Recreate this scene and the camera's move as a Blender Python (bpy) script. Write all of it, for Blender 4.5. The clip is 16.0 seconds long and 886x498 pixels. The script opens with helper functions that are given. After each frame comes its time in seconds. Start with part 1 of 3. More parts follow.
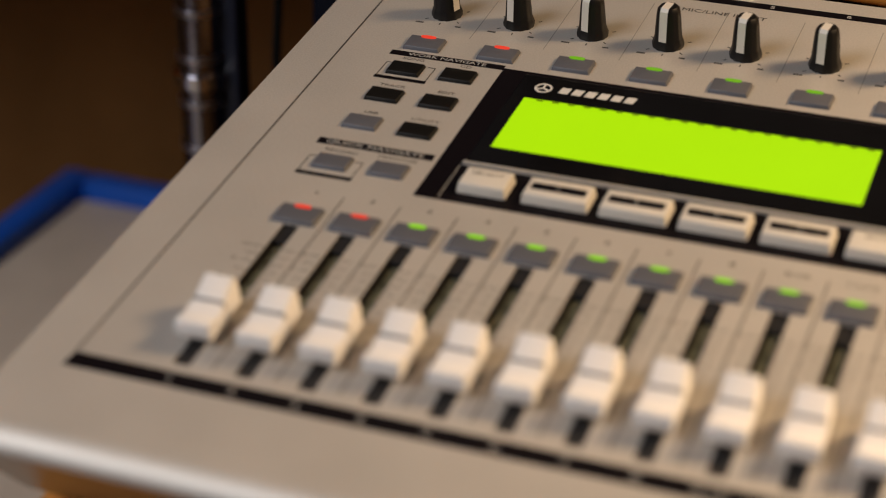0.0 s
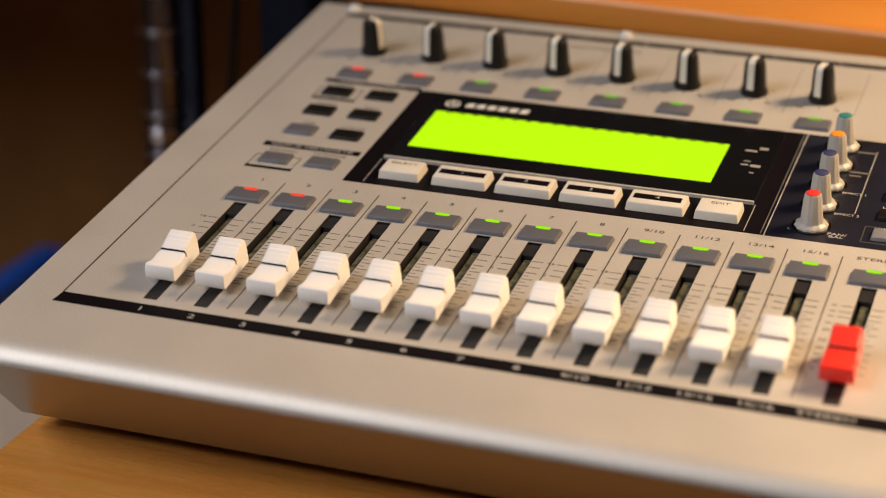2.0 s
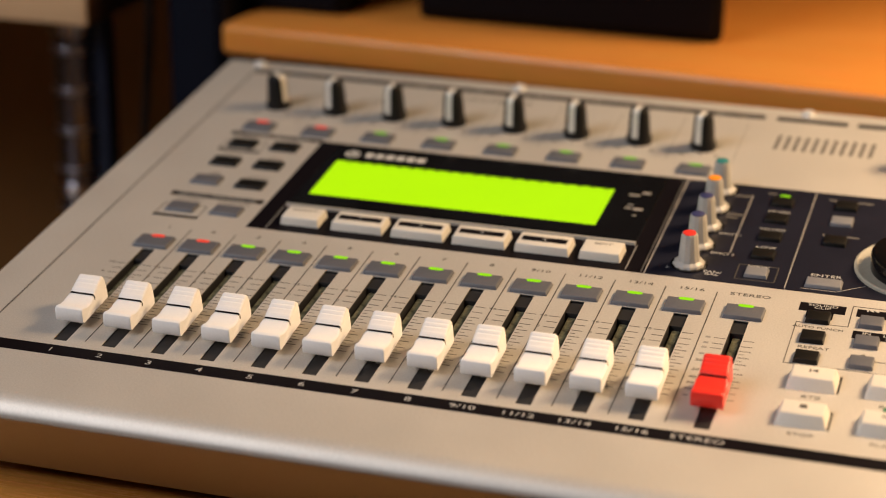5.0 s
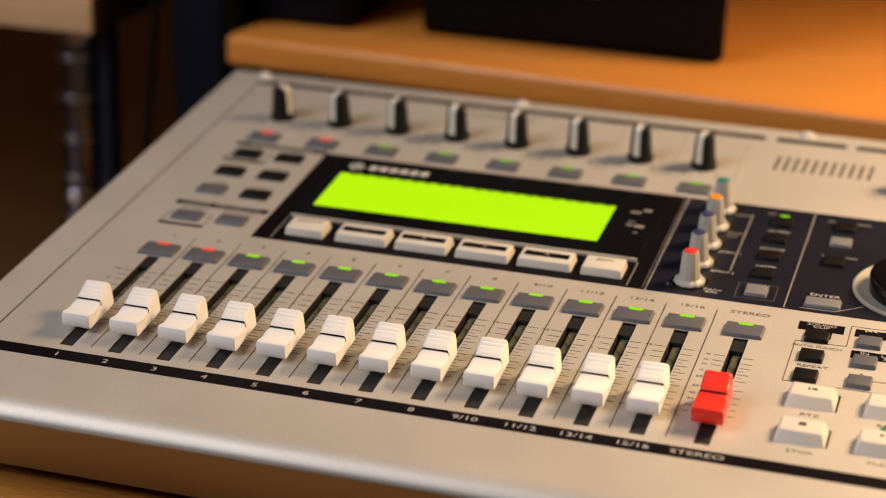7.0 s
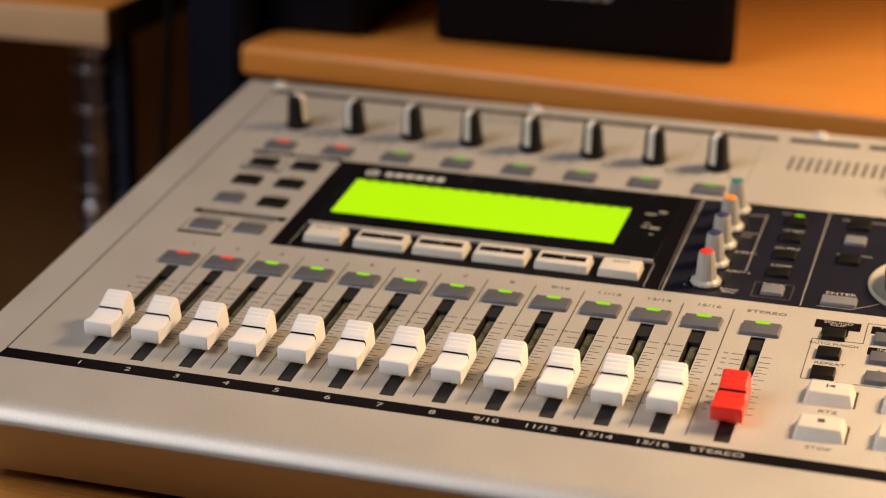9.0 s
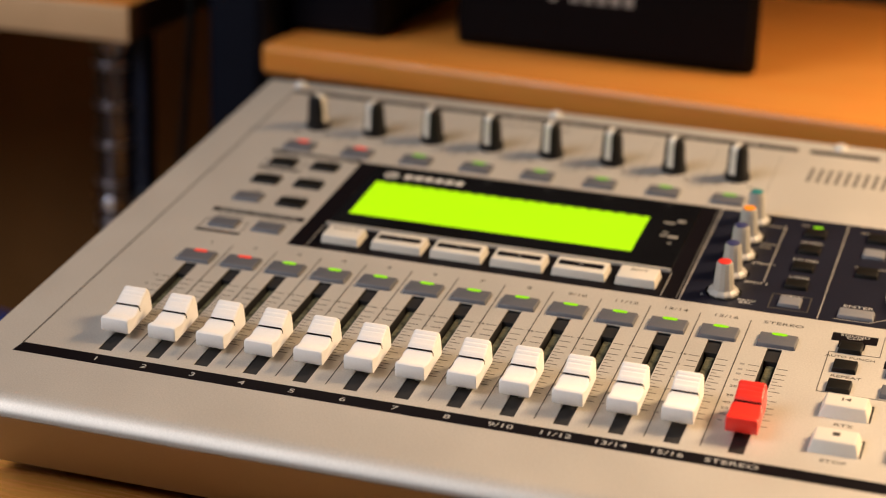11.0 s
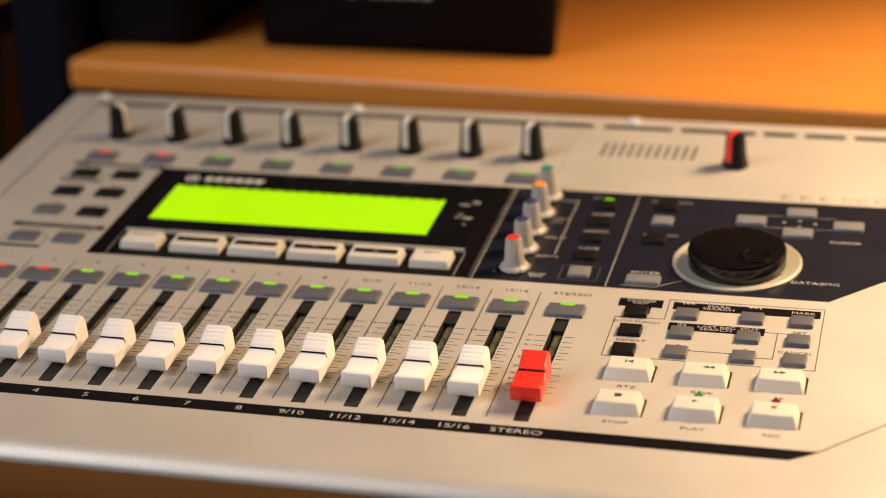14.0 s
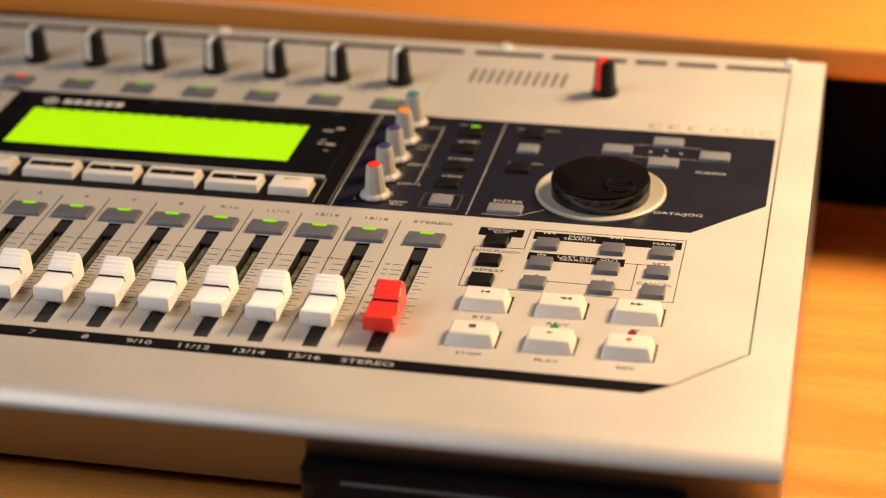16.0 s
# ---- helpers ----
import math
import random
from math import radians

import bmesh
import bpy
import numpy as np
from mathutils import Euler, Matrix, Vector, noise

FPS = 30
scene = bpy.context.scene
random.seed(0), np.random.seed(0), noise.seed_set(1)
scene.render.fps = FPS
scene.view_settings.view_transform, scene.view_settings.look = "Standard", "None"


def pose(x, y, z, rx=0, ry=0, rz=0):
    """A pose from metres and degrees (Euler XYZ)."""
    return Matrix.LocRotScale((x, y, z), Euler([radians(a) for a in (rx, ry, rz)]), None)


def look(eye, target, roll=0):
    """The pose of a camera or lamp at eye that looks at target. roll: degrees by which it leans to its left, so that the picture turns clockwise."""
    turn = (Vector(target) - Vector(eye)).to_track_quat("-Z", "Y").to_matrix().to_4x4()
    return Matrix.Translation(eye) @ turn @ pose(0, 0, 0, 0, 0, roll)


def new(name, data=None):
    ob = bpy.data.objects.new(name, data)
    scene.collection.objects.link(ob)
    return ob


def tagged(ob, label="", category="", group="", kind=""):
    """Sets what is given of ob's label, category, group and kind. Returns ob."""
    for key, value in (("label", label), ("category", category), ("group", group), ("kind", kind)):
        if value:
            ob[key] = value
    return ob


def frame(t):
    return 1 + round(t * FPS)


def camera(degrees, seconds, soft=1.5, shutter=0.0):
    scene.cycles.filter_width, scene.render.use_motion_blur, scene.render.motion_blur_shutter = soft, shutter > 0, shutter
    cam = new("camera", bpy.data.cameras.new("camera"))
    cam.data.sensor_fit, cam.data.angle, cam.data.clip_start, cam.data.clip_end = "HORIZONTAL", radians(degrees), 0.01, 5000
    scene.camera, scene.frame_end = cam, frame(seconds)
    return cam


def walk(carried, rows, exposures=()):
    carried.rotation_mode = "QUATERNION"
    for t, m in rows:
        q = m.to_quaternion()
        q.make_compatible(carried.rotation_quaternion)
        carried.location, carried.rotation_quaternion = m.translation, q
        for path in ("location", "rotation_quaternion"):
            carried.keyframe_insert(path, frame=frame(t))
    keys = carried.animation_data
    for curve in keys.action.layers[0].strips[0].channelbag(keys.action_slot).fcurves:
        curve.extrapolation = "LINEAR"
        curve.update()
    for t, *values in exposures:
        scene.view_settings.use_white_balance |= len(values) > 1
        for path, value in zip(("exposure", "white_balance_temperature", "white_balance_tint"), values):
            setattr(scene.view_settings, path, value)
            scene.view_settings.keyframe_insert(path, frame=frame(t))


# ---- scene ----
# Desk top is 5 mm under z = 0; the recorder's face leans back 7.5 degrees.
cam = camera(25.35, 16.0, soft=1.05)
cam.data.dof.use_dof = True
cam.data.dof.focus_distance = 0.81
cam.data.dof.aperture_fstop = 5.2
PATH = [
    (0, 0.2314, -0.5739, 0.3781, 63.032, -0.209, 21.183),
    (0.5, 0.2475, -0.6074, 0.3756, 63.924, -0.851, 21.111),
    (1, 0.2740, -0.6535, 0.3719, 64.643, -0.944, 20.312),
    (1.5, 0.2945, -0.6899, 0.3656, 67.071, -0.130, 20.554),
    (2, 0.3050, -0.7244, 0.3628, 68.301, -0.355, 19.899),
    (2.5, 0.3222, -0.7473, 0.3717, 69.316, -0.514, 18.574),
    (3, 0.3269, -0.7527, 0.3684, 69.066, -0.714, 17.930),
    (3.5, 0.3328, -0.7583, 0.3697, 69.673, -0.376, 17.195),
    (4, 0.3331, -0.7625, 0.3696, 69.852, -0.397, 17.291),
    (4.2, 0.3349, -0.7599, 0.3696, 69.995, -0.197, 17.484),
    (6.3, 0.3304, -0.7691, 0.3712, 70.274, -0.933, 18.256),
    (6.5, 0.3305, -0.7719, 0.3747, 71.138, -1.293, 17.769),
    (7, 0.3281, -0.7709, 0.3716, 70.583, -1.628, 17.752),
    (7.5, 0.3266, -0.7747, 0.3746, 70.890, -1.550, 18.288),
    (8, 0.3267, -0.7761, 0.3720, 70.838, -0.965, 17.811),
    (8.5, 0.3291, -0.7747, 0.3702, 70.589, -0.379, 17.526),
    (9, 0.3270, -0.7784, 0.3716, 70.852, -0.721, 17.743),
    (9.2, 0.3265, -0.7785, 0.3775, 71.075, -0.754, 18.182),
    (11.3, 0.3247, -0.7785, 0.3722, 70.823, -1.856, 18.512),
    (11.5, 0.3252, -0.7757, 0.3713, 70.518, -1.528, 18.712),
    (12, 0.3324, -0.7713, 0.3644, 70.281, -0.096, 18.301),
    (12.5, 0.3418, -0.7723, 0.3678, 70.377, 0.798, 17.423),
    (13, 0.3448, -0.7722, 0.3658, 70.313, 0.680, 17.389),
    (13.5, 0.3504, -0.7765, 0.3682, 70.687, 0.457, 16.913),
    (14, 0.3759, -0.7788, 0.3663, 71.290, 1.177, 14.509),
    (14.5, 0.3809, -0.7692, 0.3691, 70.495, 0.661, 13.336),
    (15, 0.3895, -0.7664, 0.3675, 70.378, 1.066, 12.588),
    (15.5, 0.3934, -0.7594, 0.3651, 69.273, 0.929, 12.302),
    (16, 0.3931, -0.7585, 0.3615, 69.107, -0.147, 12.175),
]
EXPOSURES = [(0.0, -0.42), (0.5, -0.12), (1.2, -0.10), (2.5, -0.08), (3.5, -0.20), (9.0, -0.20), (11.3, -0.08), (12.5, -0.08), (13.0, -0.14), (14.5, -0.20), (16.0, -0.20)]
walk(cam, [(t, pose(x, y, z, rx, ry, rz)) for t, x, y, z, rx, ry, rz in PATH], EXPOSURES)

# ---- light: a warm lamp on the right, a cooler window behind the near left ----
world = bpy.data.worlds.new("world")
scene.world = world
world.use_nodes = True
world.node_tree.nodes["Background"].inputs[0].default_value = (1.0, 0.86, 0.7, 1)
world.node_tree.nodes["Background"].inputs[1].default_value = 0.012


def area_light(name, eye, target, size, wide, watts, colour, spread=180):
    data = bpy.data.lights.new(name, "AREA")
    data.shape, data.size, data.size_y, data.energy, data.color = "RECTANGLE", wide, size, watts, colour
    data.spread = radians(spread)
    ob = new(name, data)
    ob.matrix_world = look(eye, target)
    return ob


area_light("desk_lamp_light", (0.85, 0.35, 0.75), (0.70, 0.03, 0.0), 0.30, 0.30, 14.0, (1.0, 0.67, 0.37), 106)
area_light("window_light", (-0.95, -1.15, 1.36), (0.1, -0.1, 0.0), 0.9, 1.1, 27.5, (0.98, 0.95, 0.96))


# ---- materials ----
def node(nt, kind, **values):
    n = nt.nodes.new(kind)
    for key, value in values.items():
        n.inputs[key].default_value = value
    return n


def plain(name, colour, rough=0.5, metal=0.0, grain=0.08, scale=900.0, bump=0.02, stain=0.06, stain_scale=25.0, coat=0.0, spec=0.5, coat_rough=0.28):
    """Paint, plastic or metal with fine grain and faint larger staining."""
    m = bpy.data.materials.new(name)
    m.use_nodes = True
    nt = m.node_tree
    b = nt.nodes["Principled BSDF"]
    b.inputs["Metallic"].default_value = metal
    b.inputs["Coat Weight"].default_value, b.inputs["Coat Roughness"].default_value = coat, coat_rough
    b.inputs["Specular IOR Level"].default_value = spec
    co = nt.nodes.new("ShaderNodeTexCoord")
    fine = node(nt, "ShaderNodeTexNoise", Scale=scale, Detail=3.0)
    wide = node(nt, "ShaderNodeTexNoise", Scale=stain_scale, Detail=5.0)
    for n in (fine, wide):
        nt.links.new(co.outputs["Object"], n.inputs["Vector"])
    socket = None
    for n, amount in ((fine, grain), (wide, stain)):
        ramp = node(nt, "ShaderNodeMapRange")
        ramp.inputs["From Min"].default_value, ramp.inputs["From Max"].default_value = 0.25, 0.75
        ramp.inputs["To Min"].default_value, ramp.inputs["To Max"].default_value = 1 - amount, 1 + amount
        nt.links.new(n.outputs["Fac"], ramp.inputs["Value"])
        mul = nt.nodes.new("ShaderNodeVectorMath")
        mul.operation = "SCALE"
        if socket is None:
            mul.inputs[0].default_value = colour
        else:
            nt.links.new(socket, mul.inputs[0])
        nt.links.new(ramp.outputs["Result"], mul.inputs["Scale"])
        socket = mul.outputs["Vector"]
    nt.links.new(socket, b.inputs["Base Color"])
    rr = node(nt, "ShaderNodeMapRange")
    rr.inputs["To Min"].default_value, rr.inputs["To Max"].default_value = rough * 0.85, min(1.0, rough * 1.15)
    nt.links.new(wide.outputs["Fac"], rr.inputs["Value"])
    nt.links.new(rr.outputs["Result"], b.inputs["Roughness"])
    if bump:
        bp = node(nt, "ShaderNodeBump", Strength=bump, Distance=0.0004)
        nt.links.new(fine.outputs["Fac"], bp.inputs["Height"])
        nt.links.new(bp.outputs["Normal"], b.inputs["Normal"])
    return m


def wood(name, light, dark, rough=0.35, along="X"):
    m = bpy.data.materials.new(name)
    m.use_nodes = True
    nt = m.node_tree
    b = nt.nodes["Principled BSDF"]
    co = nt.nodes.new("ShaderNodeTexCoord")
    mp = nt.nodes.new("ShaderNodeMapping")
    mp.inputs["Scale"].default_value = (2.0, 26.0, 26.0) if along == "X" else (26.0, 2.0, 26.0)
    nt.links.new(co.outputs["Object"], mp.inputs["Vector"])
    grain = node(nt, "ShaderNodeTexNoise", Scale=1.6, Detail=7.0, Roughness=0.62, Distortion=0.6)
    pore = node(nt, "ShaderNodeTexNoise", Scale=14.0, Detail=4.0, Roughness=0.7)
    nt.links.new(mp.outputs["Vector"], grain.inputs["Vector"])
    nt.links.new(mp.outputs["Vector"], pore.inputs["Vector"])
    ramp = nt.nodes.new("ShaderNodeValToRGB")
    ramp.color_ramp.elements[0].position, ramp.color_ramp.elements[1].position = 0.3, 0.72
    ramp.color_ramp.elements[0].color, ramp.color_ramp.elements[1].color = (*dark, 1), (*light, 1)
    nt.links.new(grain.outputs["Fac"], ramp.inputs["Fac"])
    mix = nt.nodes.new("ShaderNodeMix")
    mix.data_type, mix.blend_type = "RGBA", "MULTIPLY"
    mix.inputs["Factor"].default_value = 0.35
    nt.links.new(ramp.outputs["Color"], mix.inputs["A"])
    nt.links.new(pore.outputs["Color"], mix.inputs["B"])
    nt.links.new(mix.outputs["Result"], b.inputs["Base Color"])
    rr = node(nt, "ShaderNodeMapRange")
    rr.inputs["To Min"].default_value, rr.inputs["To Max"].default_value = rough * 0.7, rough * 1.3
    nt.links.new(pore.outputs["Fac"], rr.inputs["Value"])
    nt.links.new(rr.outputs["Result"], b.inputs["Roughness"])
    bp = node(nt, "ShaderNodeBump", Strength=0.28, Distance=0.0006)
    nt.links.new(pore.outputs["Fac"], bp.inputs["Height"])
    nt.links.new(bp.outputs["Normal"], b.inputs["Normal"])
    return m


def glowing(name, colour, strength, uneven=0.0):
    m = bpy.data.materials.new(name)
    m.use_nodes = True
    nt = m.node_tree
    b = nt.nodes["Principled BSDF"]
    b.inputs["Base Color"].default_value = (*[c * 0.08 for c in colour], 1)
    b.inputs["Emission Color"].default_value = (*colour, 1)
    b.inputs["Emission Strength"].default_value = strength
    if uneven:
        co = nt.nodes.new("ShaderNodeTexCoord")
        n = node(nt, "ShaderNodeTexNoise", Scale=40.0, Detail=2.0)
        nt.links.new(co.outputs["Object"], n.inputs["Vector"])
        r = node(nt, "ShaderNodeMapRange")
        r.inputs["To Min"].default_value, r.inputs["To Max"].default_value = strength * (1 - uneven), strength * (1 + uneven)
        nt.links.new(n.outputs["Fac"], r.inputs["Value"])
        nt.links.new(r.outputs["Result"], b.inputs["Emission Strength"])
    return m


SILVER = plain("silver_paint", (0.61, 0.585, 0.545), 0.52, 0.46, grain=0.10, scale=1400, bump=0.02, stain=0.03, coat=0.05, coat_rough=0.4)
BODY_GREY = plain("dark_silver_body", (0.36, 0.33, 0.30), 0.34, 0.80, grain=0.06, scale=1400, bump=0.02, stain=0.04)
BLACK_PRINT = plain("black_print", (0.0055, 0.0042, 0.006), 0.5, grain=0.2, spec=0.08)
NAVY_PRINT = plain("navy_print", (0.010, 0.011, 0.021), 0.40, grain=0.25, stain=0.2, spec=0.25)
LINE_PRINT = plain("dark_line_print", (0.06, 0.055, 0.05), 0.5)
TICK_PRINT = plain("brown_tick_print", (0.085, 0.078, 0.066), 0.5)
GREY_PRINT = plain("grey_print", (0.30, 0.29, 0.27), 0.5)
DIM_PRINT = plain("dim_grey_print", (0.12, 0.115, 0.11), 0.5)
WHITE_PRINT = plain("white_print", (0.45, 0.45, 0.44), 0.5)
BUTTON_GREY = plain("grey_button_plastic", (0.105, 0.11, 0.13), 0.42, grain=0.06)
BUTTON_BLACK = plain("black_button_plastic", (0.008, 0.0075, 0.007), 0.42, grain=0.1, spec=0.2)
BUTTON_PALE = plain("pale_button_plastic", (0.185, 0.19, 0.21), 0.42, grain=0.06)
WHITE = plain("white_key_plastic", (0.66, 0.63, 0.57), 0.38, grain=0.02, stain=0.03)
CAP_WHITE = plain("white_fader_plastic", (0.88, 0.87, 0.86), 0.55, grain=0.02, stain=0.03)
CAP_RED = plain("red_fader_plastic", (0.88, 0.035, 0.022), 0.38, grain=0.03, stain=0.04)
KNOB_BLACK = plain("black_knob_rubber", (0.009, 0.0085, 0.009), 0.42, grain=0.15, spec=0.25)
KNOB_GREY = plain("grey_knob_plastic", (0.42, 0.41, 0.39), 0.42, grain=0.05)
GLOSS_BLACK = plain("gloss_black_glass", (0.006, 0.006, 0.007), 0.09, grain=0.1, bump=0.0, stain=0.2)
JOG_BLACK = plain("gloss_black_plastic", (0.004, 0.004, 0.005), 0.14, grain=0.1, bump=0.004, spec=0.55)
SLOT_DARK = plain("dark_slot", (0.012, 0.012, 0.014), 0.5)
RAIL = plain("fader_rail_metal", (0.20, 0.20, 0.13), 0.4, 0.5, grain=0.8, scale=330, bump=0.5)
CHROME = plain("chrome", (0.55, 0.55, 0.58), 0.16, 1.0, grain=0.02, bump=0.0)
STEEL = plain("steel_screw", (0.80, 0.79, 0.77), 0.36, 0.35, grain=0.03, bump=0.0)
DESK_WOOD = wood("desk_wood", (0.82, 0.37, 0.085), (0.62, 0.24, 0.045), 0.27)
SHELF_WOOD = wood("shelf_wood", (0.88, 0.355, 0.072), (0.80, 0.29, 0.048), 0.32)
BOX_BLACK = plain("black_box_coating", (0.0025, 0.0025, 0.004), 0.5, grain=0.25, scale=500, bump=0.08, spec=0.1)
DARK_BLUE = plain("dark_blue_metal", (0.003, 0.0045, 0.011), 0.5, spec=0.15)
WALL_BROWN = plain("brown_wall_paint", (0.13, 0.064, 0.022), 0.75, spec=0.2, grain=0.1, scale=250, stain=0.25, stain_scale=5)
BLUE = plain("blue_plastic", (0.006, 0.10, 0.55), 0.45)
BEIGE = plain("beige_laminate", (0.66, 0.56, 0.45), 0.5, grain=0.05, stain=0.08)
RUBBER = plain("black_rubber", (0.006, 0.006, 0.006), 0.7, spec=0.1)
LED_GREEN = glowing("green_led", (0.40, 1.0, 0.0), 0.8)
LED_RED = glowing("red_led", (1.0, 0.06, 0.03), 1.0)
LED_GREEN_DIM = glowing("dim_green_led", (0.38, 1.0, 0.02), 0.45)
LED_OFF = plain("unlit_led", (0.1, 0.1, 0.09), 0.3)
LCD = glowing("lit_lcd", (0.53, 1.0, 0.0), 1.0, 0.03)
TEAL = plain("teal_cap", (0.03, 0.20, 0.20), 0.4)
ORANGE = plain("orange_cap", (0.85, 0.28, 0.02), 0.4)
BLUE_CAP = plain("blue_cap", (0.04, 0.045, 0.13), 0.4)
RED_CAP = plain("red_cap", (0.75, 0.04, 0.03), 0.4)
GREEN_PRINT = plain("green_print", (0.02, 0.16, 0.07), 0.5)
RED_PRINT = plain("red_print", (0.55, 0.03, 0.025), 0.5)
DARK_RED = plain("dark_red_window", (0.14, 0.008, 0.008), 0.35)

# ---- shape helpers; sizes in millimetres on the recorder's face ----
MM = 0.001


def mesh_of(name, bm, material, smooth=False):
    bmesh.ops.recalc_face_normals(bm, faces=bm.faces)
    me = bpy.data.meshes.new(name)
    bm.to_mesh(me)
    bm.free()
    me.materials.append(material)
    if smooth:
        for p in me.polygons:
            p.use_smooth = True
        me.set_sharp_from_angle(angle=radians(38))
    return me


def put(name, me, parent, loc=(0, 0, 0), label="", turn=0.0):
    ob = new(name, me)
    ob.parent = parent
    ob.location = [c * MM for c in loc]
    ob.rotation_euler = (0, 0, radians(turn))
    return tagged(ob, label)


def part(name, bm, material, parent, label="", loc=(0, 0, 0), smooth=False):
    return put(name, mesh_of(name, bm, material, smooth), parent, loc, label)


def block(w, d, z0, z1, inset=0.0, bevel=0.4, seg=2, lean=0.0):
    """A block w by d, its top drawn in by inset on all sides and shifted back by lean, with rounded edges."""
    bm = bmesh.new()
    lo = [bm.verts.new((x * w / 2 * MM, y * d / 2 * MM, z0 * MM)) for x, y in ((-1, -1), (1, -1), (1, 1), (-1, 1))]
    hi = [bm.verts.new((x * (w / 2 - inset) * MM, (y * (d / 2 - inset) + lean) * MM, z1 * MM)) for x, y in ((-1, -1), (1, -1), (1, 1), (-1, 1))]
    bm.faces.new(lo[::-1])
    bm.faces.new(hi)
    for i in range(4):
        bm.faces.new((lo[i], lo[(i + 1) % 4], hi[(i + 1) % 4], hi[i]))
    if bevel:
        edges = [e for e in bm.edges if not all(v in lo for v in e.verts)]
        bmesh.ops.bevel(bm, geom=edges, offset=bevel * MM, segments=seg, affect="EDGES", profile=0.5)
    return bm


def prism(points, z0, z1):
    bm = bmesh.new()
    lo = [bm.verts.new((x * MM, y * MM, z0 * MM)) for x, y in points]
    hi = [bm.verts.new((x * MM, y * MM, z1 * MM)) for x, y in points]
    n = len(points)
    bm.faces.new(lo[::-1])
    bm.faces.new(hi)
    for i in range(n):
        bm.faces.new((lo[i], lo[(i + 1) % n], hi[(i + 1) % n], hi[i]))
    return bm


def add_bar(bm, x0, y0, x1, y1, width, z0=0.0, z1=0.1):
    """A flat printed bar or line from one point to another, added to bm."""
    a, b = Vector((x0, y0)), Vector((x1, y1))
    s = (b - a).normalized().orthogonal() * width / 2
    ring = [a + s, b + s, b - s, a - s]
    lo = [bm.verts.new((p.x * MM, p.y * MM, z0 * MM)) for p in ring]
    hi = [bm.verts.new((p.x * MM, p.y * MM, z1 * MM)) for p in ring]
    bm.faces.new(hi)
    for i in range(4):
        bm.faces.new((lo[i], lo[(i + 1) % 4], hi[(i + 1) % 4], hi[i]))


def lathe(profile, n=32, flute=0.0, flutes=0):
    """A turned shape from (radius, height) pairs, with optional flutes."""
    bm = bmesh.new()
    rings = []
    for r, z in profile:
        if r < 1e-6:
            rings.append([bm.verts.new((0, 0, z * MM))])
            continue
        ring = []
        for i in range(n):
            a = 2 * math.pi * i / n
            rr = r * (1 - flute * (0.5 + 0.5 * math.cos(a * flutes))) if flutes else r
            ring.append(bm.verts.new((rr * math.cos(a) * MM, rr * math.sin(a) * MM, z * MM)))
        rings.append(ring)
    for a, b in zip(rings, rings[1:]):
        for i in range(n):
            if len(b) == 1:
                bm.faces.new((a[i], a[(i + 1) % n], b[0]))
            elif len(a) == 1:
                bm.faces.new((a[0], b[(i + 1) % n], b[i]))
            else:
                bm.faces.new((a[i], a[(i + 1) % n], b[(i + 1) % n], b[i]))
    if len(rings[0]) > 1:
        bm.faces.new(rings[0][::-1])
    if len(rings[-1]) > 1:
        bm.faces.new(rings[-1])
    return bm


def lettering(body, size, x, y, z, material, parent, stretch=1.25, name="lettering"):
    cu = bpy.data.curves.new(name, "FONT")
    cu.body, cu.size, cu.extrude = body, size * 1.38 * MM, 0.03 * MM
    cu.align_x, cu.align_y, cu.space_line = "CENTER", "CENTER", 0.8
    cu.resolution_u = 3
    tmp = bpy.data.objects.new("tmp", cu)
    me = bpy.data.meshes.new_from_object(tmp)
    bpy.data.objects.remove(tmp)
    me.transform(Matrix.Diagonal((stretch, 1, 1, 1)))
    me.materials.clear()
    me.materials.append(material)
    return put(name, me, parent, (x, y, z))


def world_box(name, x0, x1, y0, y1, z0, z1, material, bevel=2.0, parent=None, turn=0.0):
    bm = block((x1 - x0) * 1000, (y1 - y0) * 1000, 0, (z1 - z0) * 1000, 0, 0)
    if bevel:
        bmesh.ops.bevel(bm, geom=bm.edges[:], offset=bevel * MM, segments=3, affect="EDGES", profile=0.5)
    ob = new(name, mesh_of(name, bm, material, True))
    ob.location = ((x0 + x1) / 2, (y0 + y1) / 2, z0)
    ob.rotation_euler = (0, 0, radians(turn))
    ob.parent = parent
    return ob


# ---- room ----
def structure(ob, label, category):
    return tagged(ob, label, category, kind="structure")


structure(world_box("floor", -1.8, 2.0, -2.2, 1.0, -0.78, -0.73, WALL_BROWN, 0), "dim brown floor below the desk", "floor")
structure(world_box("wall_north", -1.8, 2.0, 1.0, 1.1, -0.73, 1.9, WALL_BROWN, 0), "plain dark brown painted wall behind the desk", "wall")
structure(world_box("wall_south", -1.8, 2.0, -2.3, -2.2, -0.73, 1.9, WALL_BROWN, 0), "plain brown painted wall", "wall")
structure(world_box("wall_west", -1.9, -1.8, -2.2, 1.0, -0.73, 1.9, WALL_BROWN, 0), "plain brown painted wall", "wall")
structure(world_box("wall_east", 2.0, 2.1, -2.2, 1.0, -0.73, 1.9, WALL_BROWN, 0), "plain brown painted wall", "wall")
structure(world_box("ceiling", -1.8, 2.0, -2.2, 1.0, 1.9, 1.95, plain("ceiling_paint", (0.6, 0.56, 0.5), 0.8), 0), "off-white painted ceiling", "ceiling")

